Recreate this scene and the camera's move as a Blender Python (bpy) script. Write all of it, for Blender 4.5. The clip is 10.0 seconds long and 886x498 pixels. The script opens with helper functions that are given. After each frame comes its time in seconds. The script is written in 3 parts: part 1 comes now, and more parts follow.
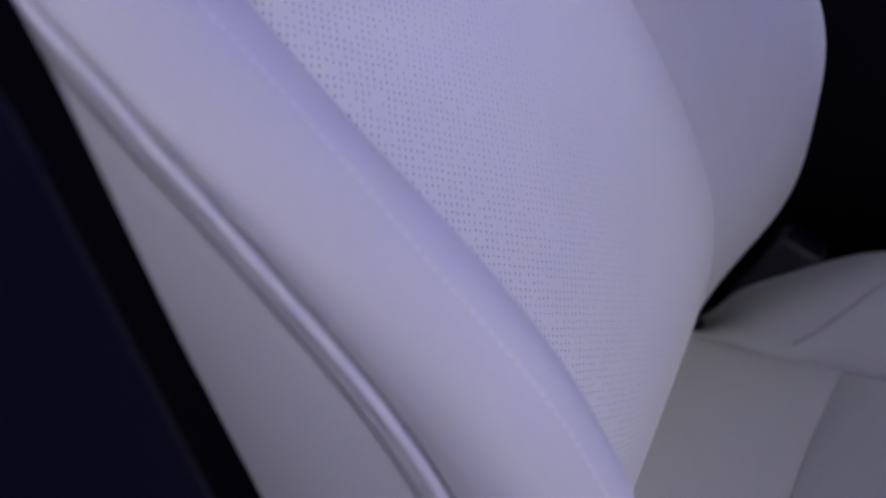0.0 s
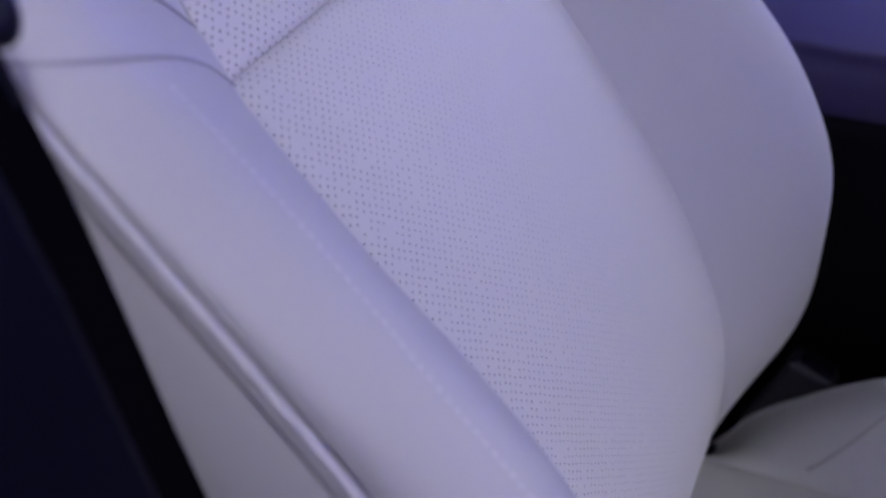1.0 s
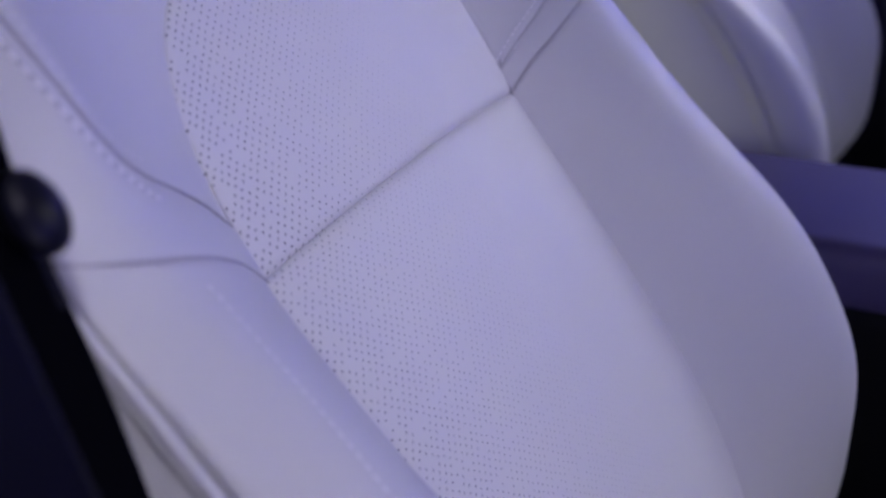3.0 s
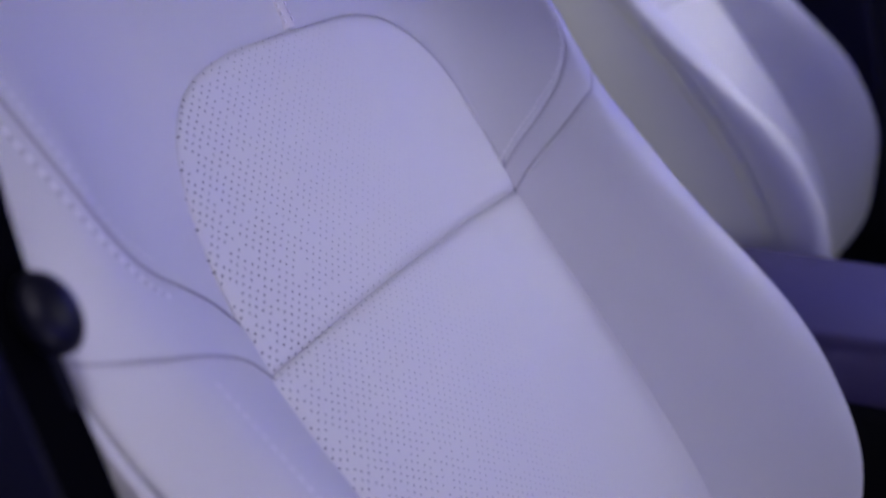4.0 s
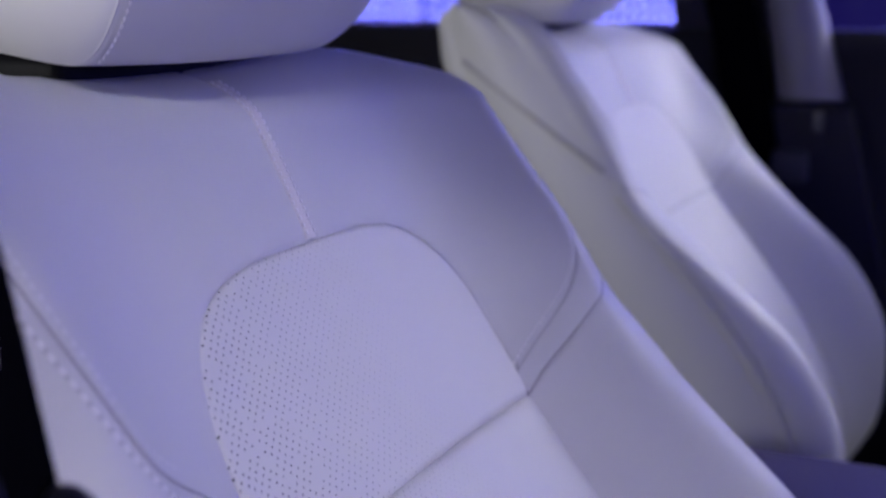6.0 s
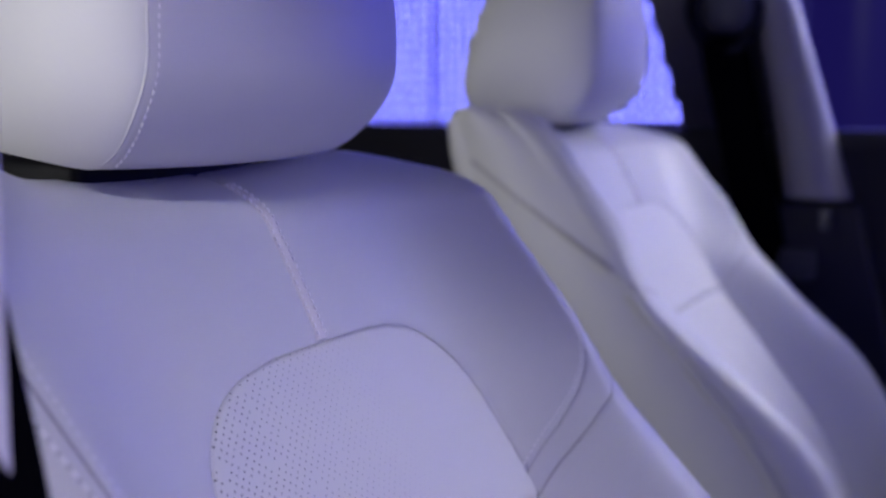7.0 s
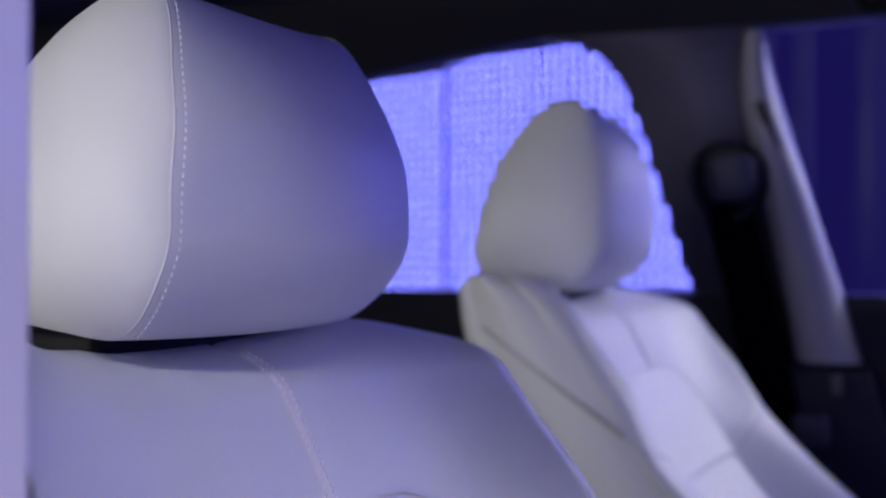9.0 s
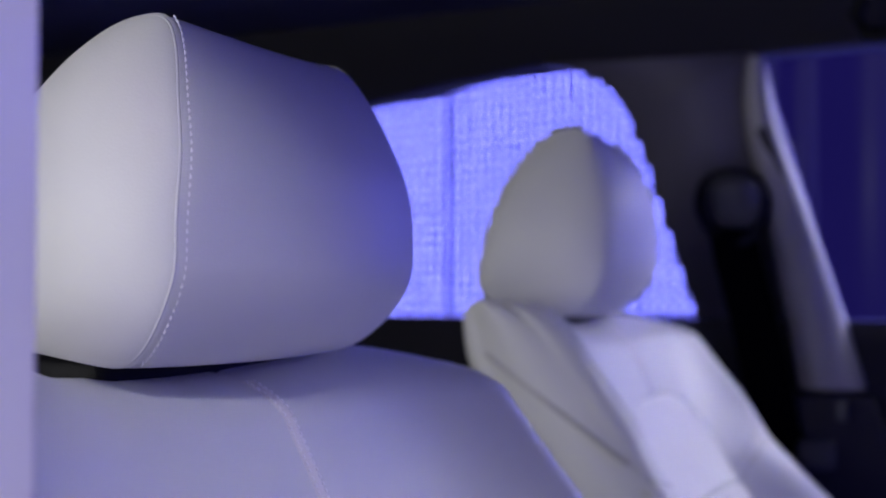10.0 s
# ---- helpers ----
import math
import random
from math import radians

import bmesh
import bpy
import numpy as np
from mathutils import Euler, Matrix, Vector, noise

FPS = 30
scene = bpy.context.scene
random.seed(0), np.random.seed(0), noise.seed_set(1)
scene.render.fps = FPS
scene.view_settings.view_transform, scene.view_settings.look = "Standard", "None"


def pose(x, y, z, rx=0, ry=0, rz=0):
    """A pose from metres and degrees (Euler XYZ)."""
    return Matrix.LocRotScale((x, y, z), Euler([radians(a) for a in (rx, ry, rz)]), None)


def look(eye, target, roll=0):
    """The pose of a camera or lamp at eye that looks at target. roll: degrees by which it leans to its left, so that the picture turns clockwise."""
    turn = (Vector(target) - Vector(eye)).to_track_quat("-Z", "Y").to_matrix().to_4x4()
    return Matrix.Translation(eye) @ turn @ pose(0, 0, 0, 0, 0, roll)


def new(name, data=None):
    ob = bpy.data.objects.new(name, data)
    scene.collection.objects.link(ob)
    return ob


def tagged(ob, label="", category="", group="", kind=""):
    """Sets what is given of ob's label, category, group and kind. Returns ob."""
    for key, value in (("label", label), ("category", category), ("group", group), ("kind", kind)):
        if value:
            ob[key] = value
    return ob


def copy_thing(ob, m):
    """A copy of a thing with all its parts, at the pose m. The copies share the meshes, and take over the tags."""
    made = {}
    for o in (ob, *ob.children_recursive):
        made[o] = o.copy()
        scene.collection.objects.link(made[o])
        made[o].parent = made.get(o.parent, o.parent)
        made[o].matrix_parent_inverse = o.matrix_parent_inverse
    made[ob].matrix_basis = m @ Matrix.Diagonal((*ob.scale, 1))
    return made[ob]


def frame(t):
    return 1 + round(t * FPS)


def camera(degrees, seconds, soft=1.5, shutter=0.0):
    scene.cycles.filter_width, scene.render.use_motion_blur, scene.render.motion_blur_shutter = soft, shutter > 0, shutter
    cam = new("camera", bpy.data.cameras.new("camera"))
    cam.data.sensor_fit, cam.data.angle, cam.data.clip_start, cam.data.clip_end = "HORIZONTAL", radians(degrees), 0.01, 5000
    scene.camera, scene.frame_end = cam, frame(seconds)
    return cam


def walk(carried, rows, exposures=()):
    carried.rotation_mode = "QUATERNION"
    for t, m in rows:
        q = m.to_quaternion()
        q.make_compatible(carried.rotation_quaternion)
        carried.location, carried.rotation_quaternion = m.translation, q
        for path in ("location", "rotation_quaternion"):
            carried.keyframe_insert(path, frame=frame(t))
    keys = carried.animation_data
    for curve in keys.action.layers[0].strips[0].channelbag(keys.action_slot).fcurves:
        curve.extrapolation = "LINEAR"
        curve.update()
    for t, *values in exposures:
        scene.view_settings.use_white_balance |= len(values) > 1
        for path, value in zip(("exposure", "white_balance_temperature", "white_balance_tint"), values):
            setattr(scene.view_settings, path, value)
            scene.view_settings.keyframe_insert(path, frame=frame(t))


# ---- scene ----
Z0 = 0.92                      # height of the eye over the cabin floor
cam = camera(40.0, 10.0, soft=2.0, shutter=0.5)
cam.data.dof.use_dof = True
cam.data.dof.focus_distance = 0.52
cam.data.dof.aperture_fstop = 6.8
walk(cam, [
    (0.0, pose(0.0025, 0.0177, 0.8999, 51.19, 0.05, 22.47)),
    (0.5, pose(0.0025, 0.0172, 0.9039, 54.04, -0.00, 22.79)),
    (1.0, pose(0.0020, 0.0164, 0.9073, 56.52, -0.03, 23.12)),
    (1.5, pose(0.0010, 0.0155, 0.9101, 58.69, -0.03, 23.46)),
    (2.0, pose(0.0003, 0.0149, 0.9119, 60.83, -0.00, 23.75)),
    (2.5, pose(-0.0002, 0.0141, 0.9136, 62.88, 0.02, 23.97)),
    (4.0, pose(0.0014, 0.0084, 0.9198, 69.32, 0.03, 24.30)),
    (4.5, pose(0.0022, 0.0063, 0.9223, 71.37, 0.02, 24.43)),
    (5.0, pose(0.0029, 0.0032, 0.9245, 73.53, -0.02, 24.52)),
    (5.5, pose(0.0030, 0.0003, 0.9272, 75.94, -0.07, 24.64)),
    (7.0, pose(0.0036, -0.0058, 0.9329, 82.81, -0.18, 25.18)),
    (7.5, pose(0.0051, -0.0084, 0.9339, 84.94, -0.14, 25.39)),
    (8.0, pose(0.0074, -0.0120, 0.9353, 87.06, -0.07, 25.55)),
    (8.5, pose(0.0088, -0.0151, 0.9361, 89.04, -0.02, 25.66)),
    (9.0, pose(0.0094, -0.0170, 0.9365, 90.48, 0.00, 25.74)),
    (9.5, pose(0.0100, -0.0175, 0.9368, 91.35, 0.02, 25.83)),
    (10.0, pose(0.0096, -0.0184, 0.9374, 91.68, 0.03, 25.89)),
])

# ---- light: a dim hall; added lamps, neutral by the open door, violet at the windscreen; the blue screen beyond ----
world = bpy.data.worlds.new("hall")
scene.world = world
world.use_nodes = True
world.node_tree.nodes["Background"].inputs[0].default_value = (0.10, 0.09, 0.60, 1)
world.node_tree.nodes["Background"].inputs[1].default_value = 0.20


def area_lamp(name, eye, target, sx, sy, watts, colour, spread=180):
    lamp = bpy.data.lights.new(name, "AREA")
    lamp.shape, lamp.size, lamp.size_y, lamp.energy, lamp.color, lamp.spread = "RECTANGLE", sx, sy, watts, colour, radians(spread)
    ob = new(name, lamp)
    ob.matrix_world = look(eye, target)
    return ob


# unseen area lamps, added to light the seats from door, windscreen and far side
area_lamp("door_fill", (-0.95, -0.85, 1.12), (-0.36, 0.40, 0.96), 0.7, 0.7, 11.5, (0.98, 0.98, 0.98))
area_lamp("rear_door_fill", (-1.75, -1.05, 1.30), (-0.33, 0.90, 0.90), 0.7, 0.6, 2.5, (0.98, 0.98, 0.97))
area_lamp("door_top_light", (0.15, -0.14, 2.40), (-0.08, 0.25, 0.55), 0.5, 0.25, 6.5, (0.89, 0.86, 1.0))
area_lamp("door_high_light", (0.65, -0.68, 2.14), (-0.28, 0.33, 0.87), 0.17, 0.18, 0.85, (0.87, 0.83, 1.0), 52)
# fill added low in the doorway to lift the near bolster
area_lamp("door_front_fill", (0.75, -0.40, 0.58), (-0.10, 0.28, 0.52), 0.4, 0.4, 2.65, (0.82, 0.77, 1.0))
area_lamp("hall_light", (2.6, 2.0, 2.12), (-0.2, 0.6, 0.8), 2.0, 0.5, 26.0, (0.97, 0.97, 0.86))
# narrow added lamp that brightens the far seat only
area_lamp("far_door_fill", (0.80, 2.58, 1.71), (-0.18, 1.30, 0.88), 0.6, 0.5, 2.1, (1.0, 0.99, 0.92), 54)
# blue fills added on top of the screen's own light
area_lamp("windscreen_fill", (1.3, 0.20, 0.97), (-0.3, 0.50, 0.95), 1.3, 0.2, 6.7, (0.07, 0.06, 1.0))
area_lamp("far_window_fill", (0.1, 2.2, 1.24), (-0.3, 0.5, 0.9), 2.4, 0.6, 10.0, (0.08, 0.08, 1.0))


# ---- materials ----
def principled(name, colour, rough, metal=0.0):
    m = bpy.data.materials.new(name)
    m.use_nodes = True
    b = m.node_tree.nodes["Principled BSDF"]
    b.inputs["Base Color"].default_value = (*colour, 1)
    b.inputs["Roughness"].default_value = rough
    b.inputs["Metallic"].default_value = metal
    return m, m.node_tree.nodes, m.node_tree.links, b


def textured(name, colour, rough, scale, bump, vary=0.06, metal=0.0, stretch=(1, 1, 1), coarse=9.0):
    m, n, l, b = principled(name, colour, rough, metal)
    co = n.new("ShaderNodeTexCoord")
    mp = n.new("ShaderNodeMapping")
    mp.inputs["Scale"].default_value = stretch
    l.new(co.outputs["Object"], mp.inputs[0])
    grain = n.new("ShaderNodeTexNoise")
    grain.inputs["Scale"].default_value, grain.inputs["Detail"].default_value = scale, 4
    cloud = n.new("ShaderNodeTexNoise")
    cloud.inputs["Scale"].default_value, cloud.inputs["Detail"].default_value = coarse, 3
    l.new(mp.outputs[0], grain.inputs["Vector"])
    l.new(co.outputs["Object"], cloud.inputs["Vector"])
    mix = n.new("ShaderNodeMix")
    mix.data_type = "RGBA"
    mix.inputs[6].default_value = (*[c * (1 - vary) for c in colour], 1)
    mix.inputs[7].default_value = (*[min(1, c * (1 + vary)) for c in colour], 1)
    l.new(cloud.outputs["Fac"], mix.inputs[0])
    l.new(mix.outputs[2], b.inputs["Base Color"])
    rr = n.new("ShaderNodeMapRange")
    rr.inputs["To Min"].default_value, rr.inputs["To Max"].default_value = rough - 0.06, rough + 0.06
    l.new(cloud.outputs["Fac"], rr.inputs["Value"])
    l.new(rr.outputs[0], b.inputs["Roughness"])
    bp = n.new("ShaderNodeBump")
    bp.inputs["Strength"].default_value, bp.inputs["Distance"].default_value = bump, 0.0006
    l.new(grain.outputs["Fac"], bp.inputs["Height"])
    l.new(bp.outputs[0], b.inputs["Normal"])
    return m


def dull(m, level):
    m.node_tree.nodes["Principled BSDF"].inputs["Specular IOR Level"].default_value = level
    return m


def leather(name, colour, perforated=0.0, ink=0.1, pitch=(0.0033, 0.0058)):
    """Fine-grained seat leather; perforated: rows of small punched holes laid out on the panel's own metres."""
    m, n, l, b = principled(name, colour, 0.48)
    b.inputs["Specular IOR Level"].default_value = 0.35
    co = n.new("ShaderNodeTexCoord")
    cells = n.new("ShaderNodeTexVoronoi")
    cells.inputs["Scale"].default_value = 900
    l.new(co.outputs["Object"], cells.inputs["Vector"])
    cloud = n.new("ShaderNodeTexNoise")
    cloud.inputs["Scale"].default_value, cloud.inputs["Detail"].default_value = 14, 3
    l.new(co.outputs["Object"], cloud.inputs["Vector"])
    mix = n.new("ShaderNodeMix")
    mix.data_type = "RGBA"
    mix.inputs[6].default_value = (*[c * 0.96 for c in colour], 1)
    mix.inputs[7].default_value = (*[min(1, c * 1.03) for c in colour], 1)
    l.new(cloud.outputs["Fac"], mix.inputs[0])
    bp = n.new("ShaderNodeBump")
    bp.inputs["Strength"].default_value, bp.inputs["Distance"].default_value = 0.14, 0.0003
    l.new(cells.outputs["Distance"], bp.inputs["Height"])
    l.new(bp.outputs[0], b.inputs["Normal"])
    colour_out = mix.outputs[2]
    if perforated:
        uv = n.new("ShaderNodeUVMap")
        uv.uv_map = "metres"
        sep = n.new("ShaderNodeSeparateXYZ")
        l.new(uv.outputs[0], sep.inputs[0])

        def op(kind, a, c=None):
            k = n.new("ShaderNodeMath")
            k.operation = kind
            for slot, v in ((0, a), (1, c)):
                if v is None:
                    continue
                if isinstance(v, (int, float)):
                    k.inputs[slot].default_value = v
                else:
                    l.new(v, k.inputs[slot])
            return k.outputs[0]
        px, py = pitch
        su, sv = op("DIVIDE", sep.outputs[0], px), op("DIVIDE", sep.outputs[1], py)
        col = op("FLOOR", su)
        odd = op("MULTIPLY", op("MODULO", op("ABSOLUTE", col), 2.0), 0.5)
        third = op("MULTIPLY", op("SINE", op("MULTIPLY", col, 1.1)), 0.05)
        pair = op("MULTIPLY", op("SUBTRACT", op("MODULO", op("ABSOLUTE", col), 2.0), 0.5), 0.12)
        fu = op("ADD", op("SUBTRACT", op("FRACT", su), 0.5), pair)
        fv = op("SUBTRACT", op("FRACT", op("ADD", op("ADD", sv, odd), third)), 0.5)
        du, dv = op("MULTIPLY", fu, px), op("MULTIPLY", fv, py)
        dist = op("SQRT", op("ADD", op("MULTIPLY", du, du), op("MULTIPLY", dv, dv)))
        # holes shrink across the panel and end before its seams
        size = n.new("ShaderNodeMapRange")
        size.inputs["From Min"].default_value, size.inputs["From Max"].default_value = -0.12, 0.045
        size.inputs["To Min"].default_value, size.inputs["To Max"].default_value = perforated, 0.00028
        l.new(sep.outputs[0], size.inputs["Value"])
        fade = n.new("ShaderNodeMapRange")
        fade.inputs["From Min"].default_value, fade.inputs["From Max"].default_value = -0.10, 0.060
        fade.inputs["To Min"].default_value, fade.inputs["To Max"].default_value = 1.0, 0.0
        l.new(sep.outputs[0], fade.inputs["Value"])
        cell = n.new("ShaderNodeCombineXYZ")
        l.new(col, cell.inputs[0])
        l.new(op("FLOOR", op("ADD", op("ADD", sv, odd), third)), cell.inputs[1])
        chance = n.new("ShaderNodeTexWhiteNoise")
        chance.noise_dimensions = "2D"
        l.new(cell.outputs[0], chance.inputs["Vector"])
        there = op("GREATER_THAN", chance.outputs["Value"], 0.13)
        hole = op("MULTIPLY", op("MULTIPLY", op("LESS_THAN", dist, size.outputs[0]), there), fade.outputs[0])
        dark = n.new("ShaderNodeMix")
        dark.data_type = "RGBA"
        dark.inputs[7].default_value = (ink, ink * 0.95, ink * 1.1, 1)
        l.new(colour_out, dark.inputs[6])
        l.new(hole, dark.inputs[0])
        colour_out = dark.outputs[2]
    l.new(colour_out, b.inputs["Base Color"])
    return m


LEATHER = leather("pale_leather", (0.609, 0.606, 0.602))
PERFORATED = leather("perforated_leather", (0.692, 0.684, 0.662), 0.00051, 0.06, (0.0026, 0.0047))
PERFORATED_FINE = leather("finely_perforated_leather", (0.692, 0.684, 0.662), 0.00041, 0.15, (0.0024, 0.0039))
TAPE = leather("seam_tape", (0.74, 0.71, 0.68))
THREAD = principled("pale_thread", (0.86, 0.84, 0.84), 0.6)[0]
# two darker greys that put the shade of seam gaps into colour
SEAM_SHADE = textured("seam_shade", (0.42, 0.41, 0.42), 0.8, 900, 0.2)
DEEP_SHADE = textured("deep_shade", (0.31, 0.30, 0.32), 0.8, 900, 0.2)
SHELL = textured("seat_shell", (0.45, 0.44, 0.44), 0.55, 1200, 0.3)
BLACK = dull(textured("black_plastic", (0.0045, 0.0045, 0.006), 0.45, 900, 0.4, 0.2), 0.08)
TRIM = dull(textured("dark_trim", (0.0045, 0.0045, 0.006), 0.6, 1100, 0.5, 0.15), 0.2)
FABRIC = textured("headliner_fabric", (0.009, 0.0085, 0.015), 0.9, 700, 0.6, 0.15)
PILLAR = dull(textured("grey_trim", (0.080, 0.074, 0.107), 0.6, 1100, 0.4, 0.1), 0.25)
WEBBING = dull(textured("belt_webbing", (0.003, 0.003, 0.004), 0.85, 900, 0.8, 0.2, stretch=(1, 1, 6)), 0.0)
CARPET = textured("floor_carpet", (0.004, 0.004, 0.005), 0.95, 600, 1.0, 0.25)
PAINT = textured("white_paint", (0.86, 0.82, 0.80), 0.25, 30, 0.02, 0.02)
ARMREST = textured("dark_leather", (0.055, 0.043, 0.125), 0.5, 900, 0.4, 0.1)
# lit copy of the pillar trim: front light is put into its colour
LIT_EDGE = textured("lit_edge_trim", (0.22, 0.208, 0.245), 0.5, 900, 0.3, 0.06)
COLLAR = textured("pale_plastic", (0.68, 0.67, 0.66), 0.4, 500, 0.1, 0.04)
GUIDE = textured("guide_plastic", (0.055, 0.055, 0.062), 0.45, 900, 0.3, 0.06)
GLOSS = dull(textured("glossy_black_plastic", (0.006, 0.006, 0.012), 0.38, 60, 0.02, 0.1), 0.14)
CHROME = principled("dark_satin_metal", (0.04, 0.04, 0.045), 0.35, 1.0)[0]
STEEL = principled("tongue_steel", (0.09, 0.09, 0.10), 0.5, 1.0)[0]
FAR_TRIM = dull(textured("far_door_trim", (0.020, 0.019, 0.027), 0.55, 1000, 0.4, 0.15), 0.25)
# black plastic with the blue light's reflection put into its base colour
BLUE_LIT_BLACK = dull(textured("blue_lit_black_plastic", (0.0022, 0.002, 0.006), 0.5, 900, 0.3, 0.2), 0.06)


def smooth01(x):
    x = min(1.0, max(0.0, x))
    return x * x * (3 - 2 * x)


def curve_at(knots, x):
    """Smooth value of a monotone run of (x, y) knots."""
    xs, ys = [k[0] for k in knots], [k[1] for k in knots]
    if x <= xs[0]:
        return ys[0] + (x - xs[0]) * (ys[1] - ys[0]) / (xs[1] - xs[0])
    if x >= xs[-1]:
        return ys[-1] + (x - xs[-1]) * (ys[-1] - ys[-2]) / (xs[-1] - xs[-2])
    i = max(k for k in range(len(xs) - 1) if xs[k] <= x)

    def slope(k):
        if k == 0 or k == len(xs) - 1:
            a, c = (0, 1) if k == 0 else (k - 1, k)
            return (ys[c] - ys[a]) / (xs[c] - xs[a])
        return (ys[k + 1] - ys[k - 1]) / (xs[k + 1] - xs[k - 1])
    h = xs[i + 1] - xs[i]
    t = (x - xs[i]) / h
    a, c = slope(i) * h, slope(i + 1) * h
    return (2 * t**3 - 3 * t**2 + 1) * ys[i] + (t**3 - 2 * t**2 + t) * a + (-2 * t**3 + 3 * t**2) * ys[i + 1] + (t**3 - t**2) * c


# ---- mesh helpers ----
def part(name, bm, material, parent=None, label=""):
    me = bpy.data.meshes.new(name)
    bmesh.ops.recalc_face_normals(bm, faces=bm.faces)
    bm.to_mesh(me)
    bm.free()
    for p in me.polygons:
        p.use_smooth = True
    me.materials.append(material)
    ob = new(name, me)
    if parent is not None:
        ob.parent = parent
    if label:
        ob["label"] = label
    return ob


def grid_bm(rows, closed=False, uvs=None):
    """A bmesh from rows of points."""
    bm = bmesh.new()
    vs = [[bm.verts.new(p) for p in row] for row in rows]
    layer = bm.loops.layers.uv.new("metres") if uvs else None
    n = len(rows[0])
    for i in range(len(rows) - 1):
        for j in range(n if closed else n - 1):
            k = (j + 1) % n
            f = bm.faces.new((vs[i][j], vs[i][k], vs[i + 1][k], vs[i + 1][j]))
            if uvs:
                for loop, (a, c) in zip(f.loops, ((i, j), (i, k), (i + 1, k), (i + 1, j))):
                    loop[layer].uv = uvs[a][c]
    return bm


def box_bm(size, at=(0, 0, 0), bevel=0.0, segments=3, bm=None):
    bm2 = bmesh.new()
    bmesh.ops.create_cube(bm2, size=1.0)
    for v in bm2.verts:
        v.co = Vector((v.co.x * size[0], v.co.y * size[1], v.co.z * size[2]))
    if bevel:
        bmesh.ops.bevel(bm2, geom=bm2.edges[:], offset=bevel, segments=segments, profile=0.5, affect="EDGES")
    bmesh.ops.translate(bm2, verts=bm2.verts, vec=at)
    return bm2


def prism_bm(outline, lo, hi, axis="y", bevel=0.0):
    """A closed outline in two axes, drawn out along the third from lo to hi."""
    bm = bmesh.new()

    def at(a, c, d):
        return {"x": (d, a, c), "y": (a, d, c), "z": (a, c, d)}[axis]
    f = bm.faces.new([bm.verts.new(at(a, c, lo)) for a, c in outline])
    r = bmesh.ops.extrude_face_region(bm, geom=[f])
    vs = [g for g in r["geom"] if isinstance(g, bmesh.types.BMVert)]
    d = hi - lo
    bmesh.ops.translate(bm, verts=vs, vec=at(0, 0, d))
    if bevel:
        bmesh.ops.bevel(bm, geom=bm.edges[:], offset=bevel, segments=3, profile=0.5, affect="EDGES")
    return bm


def tube_bm(points, radius, sides=8, bm=None):
    """A round cord along points."""
    pts = [Vector(p) for p in points]
    rows = []
    up = Vector((0.13, 0.37, 0.92))
    for i, p in enumerate(pts):
        d = (pts[min(i + 1, len(pts) - 1)] - pts[max(i - 1, 0)]).normalized()
        a = d.cross(up).normalized()
        c = d.cross(a)
        rows.append([p + radius * (math.cos(2 * math.pi * k / sides) * a + math.sin(2 * math.pi * k / sides) * c) for k in range(sides)])
    return grid_bm(rows, closed=True)


def stitches_bm(points, normals, pitch=0.0042, length=0.0033, radius=0.00055, start=0.5):
    """Short threads laid end to end along points, lying on the surface."""
    bm = bmesh.new()
    run = [0.0]
    for a, c in zip(points[:-1], points[1:]):
        run.append(run[-1] + (Vector(c) - Vector(a)).length)

    def at(d):
        for i in range(len(run) - 1):
            if d <= run[i + 1] or i == len(run) - 2:
                t = (d - run[i]) / max(1e-9, run[i + 1] - run[i])
                return Vector(points[i]).lerp(Vector(points[i + 1]), t), Vector(normals[i]).lerp(Vector(normals[i + 1]), t).normalized()
    d = pitch * start
    while d + length < run[-1]:
        rings = []
        for k, (f, w) in enumerate(((0, 0.35), (0.2, 1.0), (0.8, 1.0), (1.0, 0.35))):
            p, nrm = at(d + f * length)
            q, _ = at(min(run[-1], d + f * length + 1e-4))
            tang = (q - p).normalized() if (q - p).length > 1e-9 else Vector((0, 0, 1))
            side = tang.cross(nrm).normalized()
            lift = nrm * (0.0010 if 0 < k < 3 else -0.0002)
            rings.append([bm.verts.new(p + lift + radius * w * (math.cos(a) * side + math.sin(a) * nrm)) for a in (0.0, 1.257, 2.513, 3.770, 5.027)])
        for r0, r1 in zip(rings[:-1], rings[1:]):
            for k in range(5):
                bm.faces.new((r0[k], r0[(k + 1) % 5], r1[(k + 1) % 5], r1[k]))
        d += pitch
    return bm


# ---- the front seat: its own axes, x forward, y across from the middle line, z up from the eye's height ----
INSERT_X = [(-0.60, -0.110), (-0.56, -0.087), (-0.52, -0.070), (-0.47, -0.060), (-0.426, -0.063), (-0.392, -0.075), (-0.347, -0.099),
            (-0.312, -0.123), (-0.255, -0.168), (-0.20, -0.214), (-0.168, -0.236), (-0.13, -0.258), (-0.098, -0.275), (-0.054, -0.298), (-0.03, -0.314)]
CREST_X = [(-0.60, -0.125), (-0.552, -0.090), (-0.508, -0.058), (-0.459, -0.032), (-0.396, -0.027), (-0.348, -0.032), (-0.300, -0.055),
           (-0.267, -0.081), (-0.235, -0.117), (-0.208, -0.149), (-0.18, -0.182), (-0.16, -0.202), (-0.132, -0.219), (-0.104, -0.234), (-0.066, -0.262), (-0.03, -0.290)]
